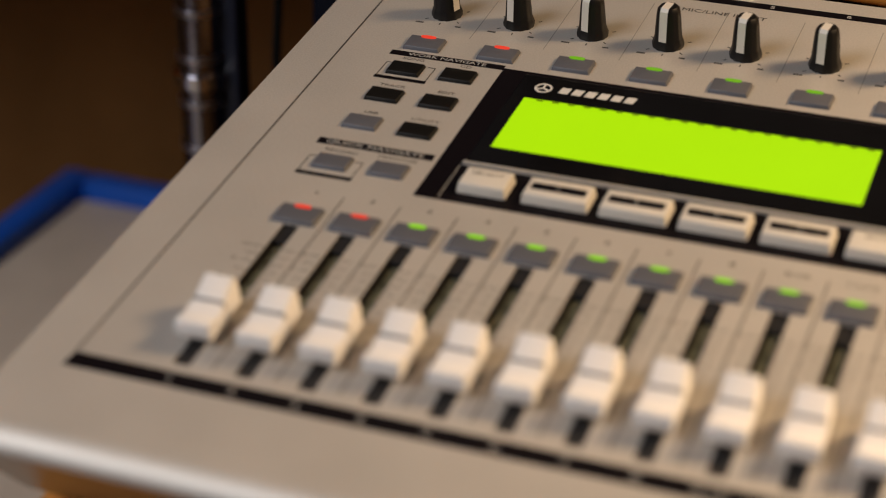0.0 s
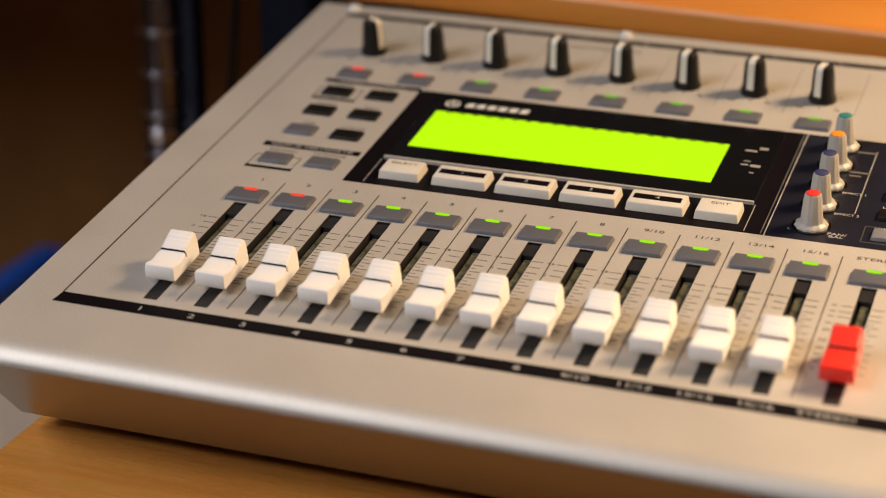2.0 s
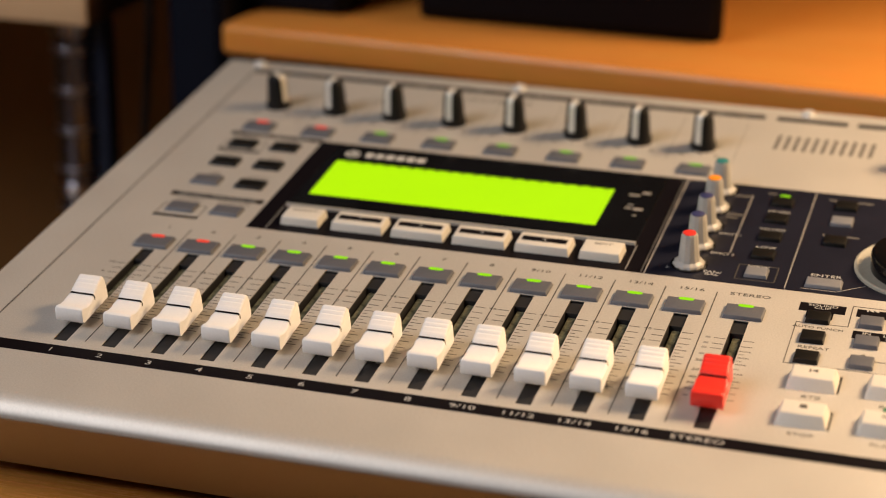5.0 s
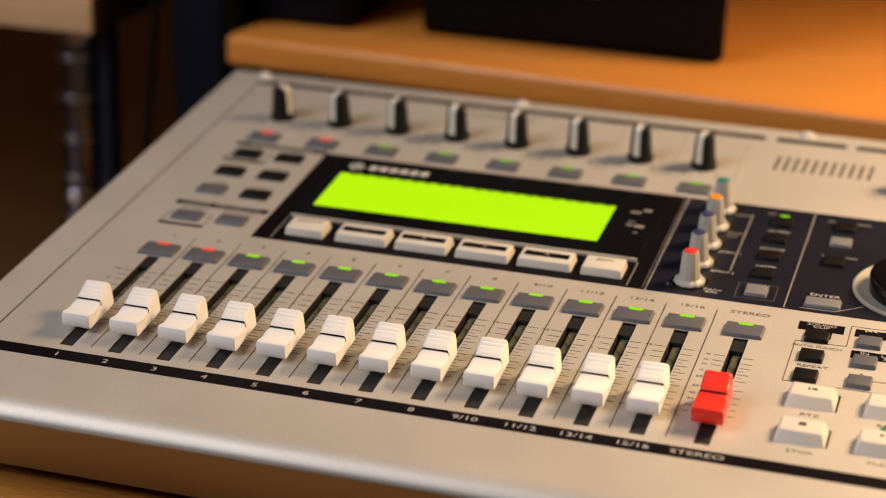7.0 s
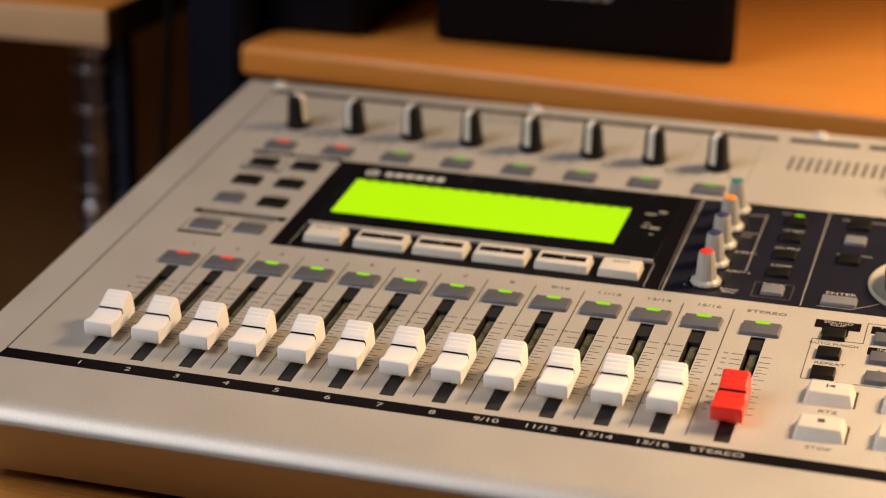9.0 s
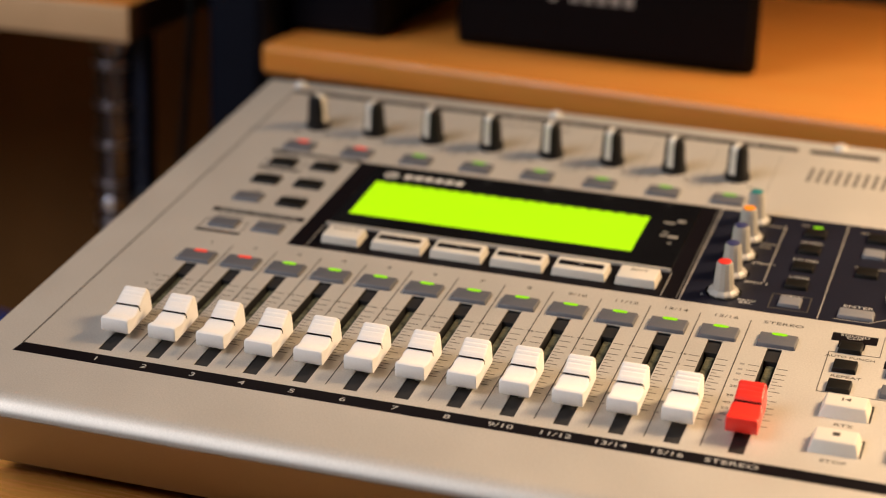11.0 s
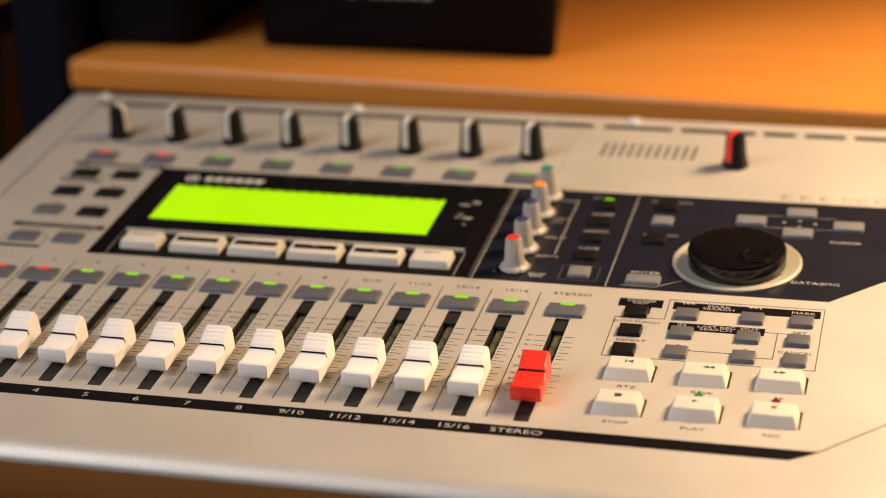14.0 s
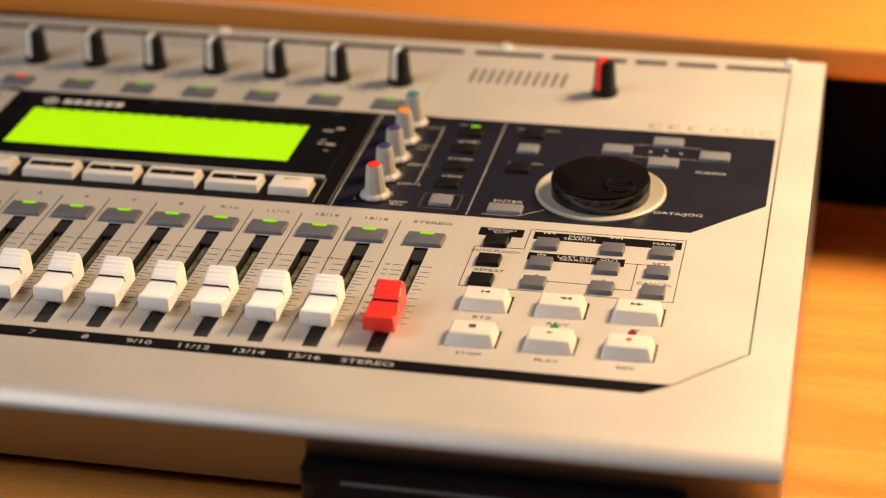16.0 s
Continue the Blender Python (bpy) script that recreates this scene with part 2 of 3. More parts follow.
# ---- desk with its raised shelf ----
desk = tagged(new("desk"), "warm maple wooden desk top with eased edges", "desk")
world_box("desktop", -0.1015, 1.25, -0.170, 0.61, -0.033, -0.005, DESK_WOOD, 3.0, desk)
for lx in (-0.07, 1.2):
    for ly in (-0.12, 0.56):
        world_box("leg", lx - 0.025, lx + 0.025, ly - 0.025, ly + 0.025, -0.73, -0.033, DARK_BLUE, 2.0, desk)
shelf = tagged(new("raised_shelf"), "orange-brown wooden raised shelf across the back of the desk", "shelf")
ob = world_box("board", -0.128, 1.2, 0.0, 0.31, 0.0, 0.0185, SHELF_WOOD, 4.0, shelf)
ob.location = (0, 0, 0)
ob.data.transform(Matrix.Translation((0.535, 0.158, 0)))
shelf.location = (0, 0.2497, 0.0862)
shelf.rotation_euler = (0, 0, radians(-4.4))
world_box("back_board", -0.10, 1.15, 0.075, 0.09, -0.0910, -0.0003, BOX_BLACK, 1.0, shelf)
upright = tagged(new("shelf_upright"), "dark blue metal upright post beside the raised shelf", "upright")
world_box("post", -0.166, -0.130, 0.272, 0.43, -0.729, 0.75, DARK_BLUE, 3.0, upright)
world_box("front_strip", -0.162, -0.134, 0.2695, 0.2722, -0.72, 0.74, DARK_BLUE, 0.8, upright)

# ---- the recorder ----
recorder = tagged(new("digital_recorder"), "silver multitrack recorder with white faders and a lit green display", "recorder")
recorder.matrix_world = pose(0, 0, 0.07, 7.5, 0, 0)
CH = [(k - 3) * 22.0 for k in range(1, 13)] + [223.0]
NAMES = ["1", "2", "3", "4", "5", "6", "7", "8", "9/10", "11/12", "13/14", "15/16", "STEREO"]
X0, X1, Y0, Y1 = -99.0, 380.0, -136.0, 214.0
ROLL = 10.7
SLOT_W, SLOT_A, SLOT_B = 6.2, -94.5, -9.0


def face_plate():
    """The face with a slot cut out for every fader; edges roll over to the front and the sides."""
    bm = bmesh.new()
    xs = [X0]
    for c in CH:
        xs += [c - SLOT_W / 2, c + SLOT_W / 2]
    xs.append(X1)
    ys = [Y0, SLOT_A, SLOT_B, Y1]
    grid = [[bm.verts.new((x * MM, y * MM, 0)) for y in ys] for x in xs]
    for i in range(len(xs) - 1):
        for j in range(3):
            if j == 1 and i % 2 == 1:
                continue
            bm.faces.new((grid[i][j], grid[i + 1][j], grid[i + 1][j + 1], grid[i][j + 1]))
    for c in CH:
        a, b = c - SLOT_W / 2, c + SLOT_W / 2
        ring = [(a, SLOT_A), (b, SLOT_A), (b, SLOT_B), (a, SLOT_B)]
        hi = [bm.verts.new((x * MM, y * MM, 0)) for x, y in ring]
        lo = [bm.verts.new((x * MM, y * MM, -0.35 * MM)) for x, y in ring]
        for i in range(4):
            bm.faces.new((hi[i], lo[i], lo[(i + 1) % 4], hi[(i + 1) % 4]))
    bmesh.ops.remove_doubles(bm, verts=bm.verts, dist=1e-6)
    return bm


part("face_panel", face_plate(), SILVER, recorder, "silver painted metal face")
panel = recorder.children[0]


def run(outline, closed):
    """A profile of (y, z) pairs drawn across the recorder's width; a body has closed ends and an open top."""
    bm = bmesh.new()
    a, b = [[bm.verts.new((x * MM, y * MM, z * MM)) for y, z in outline] for x in (X0, X1)]
    for k in range(len(outline) - (2 if closed else 1)):
        bm.faces.new((a[k], a[k + 1], b[k + 1], b[k]))
    if closed:
        bm.faces.new(a)
        bm.faces.new(b[::-1])
    return bm


# The face rolls over into a lip; the body below draws back to the foot
lip = [(Y0, 0)] + [(Y0 - ROLL * math.sin(radians(5.2 * i)), ROLL * math.cos(radians(5.2 * i)) - ROLL) for i in range(1, 11)]
lip += [(-145.05, -4.9), (-145.4, -5.8), (-145.3, -6.7), (-144.4, -7.3), (-142.0, -7.4)]
part("lip", run(lip, False), SILVER, recorder, "silver rounded front lip", smooth=True)
under = [(-142.4, -5.0), (-144.6, -7.5)]
for i in range(1, 11):
    t = i / 10
    under.append(tuple((1 - t) ** 2 * p + 2 * t * (1 - t) * q + t * t * r for p, q, r in zip((-144.6, -7.5), (-131.0, -27.0), (-113.0, -51.5))))
under += [(Y1, -92), (Y1, -0.3), (Y0, -0.3)]
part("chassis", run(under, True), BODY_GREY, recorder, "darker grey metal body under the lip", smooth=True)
part("slot_tray", prism([(CH[0] - 8, -97), (CH[-1] + 8, -97), (CH[-1] + 8, -6), (CH[0] - 8, -6)], -7.5, -6.5), SLOT_DARK, recorder)
drive = part("disc_drive", block(142, 26, -17, 14, 0, 1.5), GLOSS_BLACK, recorder, "black disc drive front under the lip", (277, -130, -35.5))
# Hardly seen strip, added to keep light out of the gap under the body
part("base_plate", block(462, 5, -60, -49, 0, 0), RUBBER, recorder, "black strip added to darken the gap under the front", (140.5, -99.0, 0))
part("slot_line", block(118, 0.8, 8.0, 9.2, 0, 0.2), BUTTON_GREY, drive, "thin grey tray gap", (4, -13.3, 0))
part("drive_tray", block(132, 1.2, -8, 6, 0, 0.4), BUTTON_BLACK, drive, "", (0, -13.4, 0))
for fx in (X0 + 30, X1 - 30):
    for fy, fz in ((-78, -59.6), (190, -95.0)):
        part("rubber_foot", lathe([(9, -6), (10, -5), (10, 4)], 20), RUBBER, recorder, "", (fx, fy, fz))

# Printed areas and lines on the face
part("black_print_area", prism([(-10, 22), (175.0, 22), (175.0, 120.5), (-10, 120.5)], -0.4, 0.10), BLACK_PRINT, panel, "black printed area round the display")
part("navy_print_area", prism([(175.6, 22), (332, 22), (361.3, 51.5), (361.3, 120), (175.6, 120.3)], -0.4, 0.10), NAVY_PRINT, panel, "dark navy printed area round the jog wheel")
part("number_strip", prism([(-81, -106), (327, -106), (338, -98.6), (-80, -98.6)], -0.4, 0.12), BLACK_PRINT, panel, "black printed strip with channel numbers")
for a, b in ((-80, 198), (204, 239), (244, 281.5), (286, 302), (307, 327), (331.5, 363)):
    part("rear_strip", prism([(a, 199.2), (b, 199.2), (b, 203.8), (a, 203.8)], -0.2, 0.12), BLACK_PRINT, panel, "black printed strip along the rear")


def bar_part(name, material, bar, z1=0.1, label=""):
    bm = bmesh.new()
    add_bar(bm, *bar, 0.0, z1)
    return part(name, bm, material, panel, label)


for bar in ((-80, -98.6, -80, 203, 0.7), (363.5, -72, 363.5, 203, 0.7), (337.5, -98.4, 363.5, -72, 0.6)):
    bar_part("border_line", LINE_PRINT, bar)
for x0, y0, x1 in ((-57.5, 26, -36), (-57.5, 101.5, -36.5)):
    for bar in ((x0, y0, x0 + 0.2, y0 + 11, 0.4), (x1, y0, x1 + 0.2, y0 + 11, 0.4), (x0, y0 + 11, x0 + 3, y0 + 11, 0.4), (x1 - 3, y0 + 11, x1, y0 + 11, 0.4)):
        bar_part("bracket_line", LINE_PRINT, bar)
for c in CH[:12]:
    bar_part("channel_line", LINE_PRINT, (c + 11, -93, c + 11, 13, 0.45))
for k in range(8):
    bar_part("input_line", GREY_PRINT, (-32 + k * 31.9, 140, -32 + k * 31.9, 192, 0.35))
for bar in ((-0.8, 23.5, -0.8, 46.8, 0.4), (166.8, 23.5, 166.8, 46.8, 0.4), (235.5, 23, 235.5, 119, 0.5), (207.5, 50, 207.5, 110, 0.5), (242, 25, 257, 25, 0.4), (257, 25, 268, 33, 0.4),
            (297, 104.5, 306, 104.5, 0.35), (297, 92, 306, 92, 0.35), (320, 104.5, 329, 104.5, 0.35), (320, 92, 329, 92, 0.35),
            (305.2, 98, 306.8, 98, 1.4), (319.2, 98, 320.8, 98, 1.4), (312.2, 100.5, 313.8, 100.5, 1.4), (312.2, 94.5, 313.8, 94.5, 1.4)):
    bar_part("white_line", GREY_PRINT, bar, 0.16)
bar_part("divider_line", DIM_PRINT, (173.8, 23, 173.8, 119, 0.5), 0.16)
bm = bmesh.new()
ring = [(265.5, 14.5), (331, 14.5), (331, -38), (244.7, -38), (244.7, -4), (265.5, -3.5), (265.5, 14.5)]
for (a, b), (c, d) in zip(ring, ring[1:]):
    add_bar(bm, a, b, c, d, 0.35)
for a, b, c, d in ((308, -9, 318, -9), (313.5, -9, 313.5, -31), (313.5, -31, 306, -31), (279, -29, 297, -29)):
    add_bar(bm, a, b, c, d, 0.35)
part("frame_line", bm, LINE_PRINT, panel)
for bar in ((244, 9.6, 263, 9.6, 7.0), (247.5, 3.2, 258.5, 3.2, 5.5), (267.5, 9.3, 329.6, 9.3, 6.4), (268, -9, 308.1, -9, 6.2), (-59, 48, -12, 48, 4.2), (-59, 120.8, -10, 120.8, 3.6), (-58, 25, -35.5, 25, 2.2), (-58, 100.5, -36, 100.5, 2.2)):
    bar_part("label_bar", BLACK_PRINT, bar, 0.12)

for c, n in zip(CH, NAMES):
    lettering(n, 2.4, c, 13.2, 0.08, TICK_PRINT, panel, 1.5)
    lettering(n, 3.0, c, -102.3, 0.16, WHITE_PRINT, panel, 1.45)
for k in range(8):
    lettering(str(k + 1), 2.4, -47.7 + k * 31.9, 201.5, 0.16, WHITE_PRINT, panel, 1.4)
lettering("MIC/LINE INPUT", 2.8, 62, 190, 0.08, LINE_PRINT, panel, 1.3)
for body, s, x, y, m, st in (
    ("QUICK NAVIGATE", 2.6, -35.5, 48, WHITE_PRINT, 1.35), ("WORK NAVIGATE", 2.2, -34.5, 120.8, WHITE_PRINT, 1.35),
    ("MONITOR", 1.9, -24.5, 43.2, TICK_PRINT, 1.3), ("RECORD", 1.9, -47, 42.5, TICK_PRINT, 1.3),
    ("TRACK", 1.9, -47.5, 94.6, TICK_PRINT, 1.3), ("EDIT", 1.9, -25, 95.2, TICK_PRINT, 1.3),
    ("CD", 1.9, -25, 117.2, TICK_PRINT, 1.3), ("SONG", 1.9, -47.5, 117.2, TICK_PRINT, 1.3), ("UTILITY", 1.9, -25, 72.6, TICK_PRINT, 1.3),
    ("USB", 1.9, -47.5, 72.6, TICK_PRINT, 1.3),
    ("SOUND\nCLIP", 1.9, 253.5, 10.4, WHITE_PRINT, 1.35), ("MARK\nSEARCH", 2.0, 287, 9.3, WHITE_PRINT, 1.35), ("MARK", 2.0, 322.4, 9.8, WHITE_PRINT, 1.35),
    ("LAST REC\nSEARCH", 2.0, 288, -9, WHITE_PRINT, 1.35), ("IN", 2.0, 273.5, -7.5, WHITE_PRINT, 1.35), ("OUT", 2.0, 301.8, -7.5, WHITE_PRINT, 1.35),
    ("AUTO PUNCH", 1.9, 254, -7.4, TICK_PRINT, 1.2), ("REPEAT", 2.1, 254.5, -24.0, TICK_PRINT, 1.3), ("SET", 2.1, 322.4, -7.6, TICK_PRINT, 1.4), ("CANCEL", 2.1, 322.0, -24.6, TICK_PRINT, 1.3),
    ("A", 2.1, 274.3, -25, TICK_PRINT, 1.3), ("B", 2.1, 301.8, -25.2, TICK_PRINT, 1.3),
    ("RTZ", 2.2, 259, -62.0, TICK_PRINT, 1.4), ("REW", 2.2, 289, -62.2, TICK_PRINT, 1.4), ("FF", 2.2, 319, -62.2, TICK_PRINT, 1.4),
    ("STOP", 2.2, 259, -89.4, TICK_PRINT, 1.4), ("PLAY", 2.2, 289, -89.6, TICK_PRINT, 1.4), ("REC", 2.2, 319, -89.8, TICK_PRINT, 1.4),
    ("ENTER", 2.3, 251, 38.0, WHITE_PRINT, 1.4), ("DATA/JOG", 2.4, 325, 38, WHITE_PRINT, 1.35), ("CURSOR", 2.0, 335, 79.8, WHITE_PRINT, 1.3),
    ("VIEW", 2.1, 222, 39.5, WHITE_PRINT, 1.4), ("LOW", 2.0, 222, 58.6, WHITE_PRINT, 1.4), ("LO-MID", 2.0, 222, 76.6, WHITE_PRINT, 1.2), ("HI-MID", 2.0, 222, 95.2, WHITE_PRINT, 1.2),
    ("PAN/\nBAL", 2.0, 203.5, 29, WHITE_PRINT, 1.3), ("EFFECT 2", 1.9, 204.5, 48, WHITE_PRINT, 1.0), ("EFFECT 1", 1.9, 204.5, 67.5, WHITE_PRINT, 1.0),
    ("L", 1.8, 184, 30.5, WHITE_PRINT, 1.3),
):
    lettering(body, s, x, y, 0.08 if m is TICK_PRINT else 0.16, m, panel, st)

# Unreadable writing and the maker's marks, as plain bars and shapes
for a, y, w in ((242, 113, 20), (244, 77, 16), (199, 88, 9), (199, 108, 8), (199.5, 84.5, 5), (214, 113.5, 4)):
    bar_part("writing_bar", DIM_PRINT, (a, y, a + w, y, 1.6), 0.16)
bm = bmesh.new()
for k, x in enumerate((303, 312, 321, 331, 338, 346, 354)):
    add_bar(bm, x, 123.4, x, 128.6, 2.2 if k < 3 else 1.2, 0, 0.1)
    add_bar(bm, x + 1, 128.2, x + 5, 128.2, 0.8, 0, 0.1)
    add_bar(bm, x + 1, 123.8, x + 5, 123.8, 0.8, 0, 0.1)
part("model_mark", bm, plain("pale_print", (0.33, 0.31, 0.27), 0.5), panel)

# Fader scales: ticks on both sides of every slot, with their numbers
for c in CH:
    main = c == CH[-1]
    levels = (-25.4, -30.0, -33.8, -39.0, -44.5, -52.0, -57.8, -62.4, -67.2, -72.0) if main else (-24.5, -29.2, -33.8, -39.0, -44.2, -49.4, -54.6, -59.8, -65.0, -69.6, -73.6)
    bm = bmesh.new()
    for k, y in enumerate(levels):
        add_bar(bm, c - 8.2, y, c - 3.6, y, 0.34, 0, 0.08)
        add_bar(bm, c + 3.6, y, c + 8.2, y, 0.34, 0, 0.08)
    for y, z in zip(levels[2:], levels[3:]):
        add_bar(bm, c + 3.6, (y + z) / 2, c + 5.8, (y + z) / 2, 0.26, 0, 0.08)
    tagged(part("fader_scale", bm, TICK_PRINT, panel), kind="stuff")
    read = {4: "20", 5: "30", 6: "40", 7: "50", 8: "70"} if main else {0: "+6", 2: "0"}
    for k, y in enumerate(levels):
        if k in read:
            lettering(read[k], 1.7, c - 10.6, y, 0.08, TICK_PRINT, panel, 1.3, "tick_number")
        elif main or k % 2 == 0:
            bar_part("tick_number", GREY_PRINT, (c - 11.6, y, c - 9.6, y, 1.2))

# Ventilation slots: flat inlays, the shade inside them put into the colour
bm_me = mesh_of("vent_slot", prism([(-1.0, -8.5), (0.9, -8.5), (1.5, 8.5), (-0.4, 8.5)], -0.2, 0.1), plain("vent_shadow", (0.12, 0.11, 0.10), 0.7))
for k in range(11):
    put("vent_slot", bm_me, panel, (208.5 + k * 4.55, 172.5, 0))

# Screws
screw_me = mesh_of("screw", lathe([(3.4, 0), (3.4, 0.8), (2.6, 1.9), (1.0, 2.2), (0.9, 1.4), (0, 1.4)], 20), STEEL, True)
for x in (-79.8, 67.1, 218.4, 363.0):
    put("screw", screw_me, recorder, (x, 209.5, 0), "shiny domed steel screw")


# ---- faders ----
def fader_cap_bm():
    """A saddle-shaped cap: low blunt front, a dip, then a ribbed ramp up to the rear."""
    side = [(-11.4, 3.0), (-12.2, 4.2), (-12.1, 8.2), (-11.7, 9.2), (-10.8, 9.7), (-9.6, 9.5), (-7.4, 8.7), (-4.4, 8.5), (-1.6, 9.1), (0.2, 9.8), (1.3, 10.2)]
    for k in range(4):
        y, z = 1.7 + 2.05 * k, 10.5 + 1.02 * k - 0.05 * k * k
        side += [(y, z), (y + 1.1, z + 0.85), (y + 1.7, z + 0.95)]
    side += [(10.0, 14.0), (11.0, 13.2), (11.7, 10.4), (12.3, 4.0), (12.0, 3.0)]
    bm = bmesh.new()
    rows = []
    for x, draw in ((-5.9, 0.8), (-5.5, 0.25), (-4.9, 0.0), (4.9, 0.0), (5.5, 0.25), (5.9, 0.8)):
        row = []
        for y, z in side:
            narrow = 1.06 if y < 0.0 else 0.95 - 0.006 * max(0.0, z - 8.0)
            row.append(bm.verts.new((x * narrow * MM, (y * (1 - 0.02 * draw)) * MM, (3.0 + (z - 3.0) * (1 - 0.09 * draw)) * MM)))
        rows.append(row)
    n = len(side)
    for a, b in zip(rows, rows[1:]):
        for i in range(n):
            bm.faces.new((a[i], a[(i + 1) % n], b[(i + 1) % n], b[i]))
    bm.faces.new(rows[0])
    bm.faces.new(rows[-1][::-1])
    return bm


def cap_line_bm():
    bm = bmesh.new()
    path = [(-5.85, 3.4), (-5.8, 8.9), (-5.1, 9.95), (5.1, 9.95), (5.8, 8.9), (5.85, 3.4)]
    a = [bm.verts.new((x * MM, 0.15 * MM, z * MM)) for x, z in path]
    b = [bm.verts.new((x * MM, 1.0 * MM, (z + 0.3) * MM)) for x, z in path]
    for i in range(len(path) - 1):
        bm.faces.new((a[i], a[i + 1], b[i + 1], b[i]))
    return bm


cap_mesh, cap_mesh_red = mesh_of("fader_cap", fader_cap_bm(), CAP_WHITE, True), mesh_of("fader_cap", fader_cap_bm(), CAP_RED, True)
line_mesh = mesh_of("pointer_line", cap_line_bm(), BLACK_PRINT)
stem_mesh = mesh_of("stem", block(1.6, 6, -6.4, 3, 0, 0), STEEL)
rail_mesh = mesh_of("rail", block(3.4, 56, -6.4, -2.8, 0, 0.3), RAIL)
bm = prism([(-3.1, SLOT_A), (-2.9, SLOT_A), (-2.9, SLOT_B), (-3.1, SLOT_B)], -6.4, -0.3)
other_side = prism([(2.9, SLOT_A), (3.1, SLOT_A), (3.1, SLOT_B), (2.9, SLOT_B)], -6.4, -0.3)
me_side = bpy.data.meshes.new("slot_liner")
other_side.to_mesh(me_side)
bm.from_mesh(me_side)
liner_mesh = mesh_of("slot_liner", bm, SLOT_DARK)
ledge_mesh = mesh_of("slot_ledge", block(6.1, 10, -6.4, -1.0, 0, 0.2), SLOT_DARK)
low_mesh = mesh_of("slot_ledge", block(6.1, 16, -6.4, -0.5, 0, 0.2), SLOT_DARK)
random.seed(4)
for k, c in enumerate(CH):
    y = -72.2 + random.uniform(-0.5, 0.5)
    cap = put("fader_cap", cap_mesh_red if k == 12 else cap_mesh, recorder, (c, y, 0), "red ribbed fader cap" if k == 12 else "white ribbed fader cap")
    put("pointer_line", line_mesh, cap)
    put("stem", stem_mesh, cap, (0, 0, -0.1))
    put("rail", rail_mesh, recorder, (c, -47, 0))
    put("slot_liner", liner_mesh, recorder, (c, 0, 0))
    put("slot_ledge", ledge_mesh, recorder, (c, -13.5, 0))
    put("slot_ledge", low_mesh, recorder, (c, -86.4, 0))

# ---- buttons with lamps ----
def led_bm(w, d):
    rim = [(w / 2 * math.copysign(abs(math.cos(a)) ** 0.6, math.cos(a)), d / 2 * math.copysign(abs(math.sin(a)) ** 0.8, math.sin(a))) for a in (k * math.pi / 12 for k in range(24))]
    return prism(rim, 0, 0.5)



sel_mesh = mesh_of("channel_button", block(16.6, 10.9, 0, 1.6, 0.5, 0.35), BUTTON_GREY, True)
led_green = mesh_of("led", led_bm(6.6, 2.3), LED_GREEN, True)
led_dim = mesh_of("led", led_bm(6.6, 2.3), LED_GREEN_DIM, True)
led_red = mesh_of("led", led_bm(6.6, 2.3), LED_RED, True)
for k, c in enumerate(CH):
    b = put("channel_button", sel_mesh, recorder, (c, -3.0, 0), "grey channel button with a lit lamp")
    put("led", led_red if k < 2 else led_green, b, (0.2, 4.1, 1.2), "lit red lamp" if k < 2 else "lit green lamp")
mic_mesh = mesh_of("input_button", block(15.8, 10.4, 0, 1.6, 0.5, 0.35), BUTTON_GREY, True)
for k in range(8):
    b = put("input_button", mic_mesh, recorder, (-47.7 + k * 31.9, 129.8, 0), "grey input button with a small lamp")
    put("led", led_red if k < 2 else led_dim, b, (0.2, 4.15, 1.3), "lit red lamp" if k < 2 else "lit green lamp")

dark_mesh = mesh_of("button", block(14.2, 9.4, 0, 1.5, 0.5, 0.35), BUTTON_BLACK, True)
grey_mesh = mesh_of("button", block(14.2, 9.4, 0, 1.5, 0.5, 0.35), BUTTON_GREY, True)
for x, y, dark in ((-47.5, 109, 1), (-25.2, 109.4, 1), (-47.6, 87, 1), (-25.2, 87.4, 1), (-47.6, 65, 0), (-25, 64.9, 1), (-46.8, 34.6, 0), (-24.5, 35.4, 0)):
    put("button", dark_mesh if dark else grey_mesh, recorder, (x, y - 0.9, 0), "black rubber button" if dark else "grey button")

# ---- display and function keys ----
display = part("display_window", block(166, 71, 0, 0.5, 0.2, 0.2), GLOSS_BLACK, recorder, "glossy black display window", (83.0, 82.5, 0))
part("lcd", prism([(-77.3, -21.0), (61.2, -21.0), (61.2, 17.4), (-77.3, 17.4)], 0.4, 0.62), LCD, display, "lit yellow-green display, blank")
bm = bmesh.new()
for k in range(21):
    add_bar(bm, -72 + k * 6.4, 16.6, -69.4 + k * 6.4, 16.6, 0.9, 0.5, 0.68)
part("lcd_marks", bm, plain("lcd_dark_green", (0.05, 0.10, 0.0), 0.4), display)
bm = lathe([(2.7, 0), (2.7, 0.12), (3.6, 0.12), (3.6, 0)], 28)
bmesh.ops.delete(bm, geom=[f for f in bm.faces if len(f.verts) > 4], context="FACES_ONLY")
for a in (90, 210, 330):
    add_bar(bm, 0, 0, 2.7 * math.cos(radians(a)), 2.7 * math.sin(radians(a)), 0.9, 0.0, 0.12)
for v in bm.verts:
    v.co += Vector((-72.5 * MM, 26.5 * MM, 0.5 * MM))
for k in range(6):
    x = -66.0 + k * 5.3
    ring = [bm.verts.new((px * MM, py * MM, 0.62 * MM)) for px, py in ((x, 24.2), (x + 3.9, 24.2), (x + 4.6, 28.8), (x + 0.7, 28.8))]
    bm.faces.new(ring)
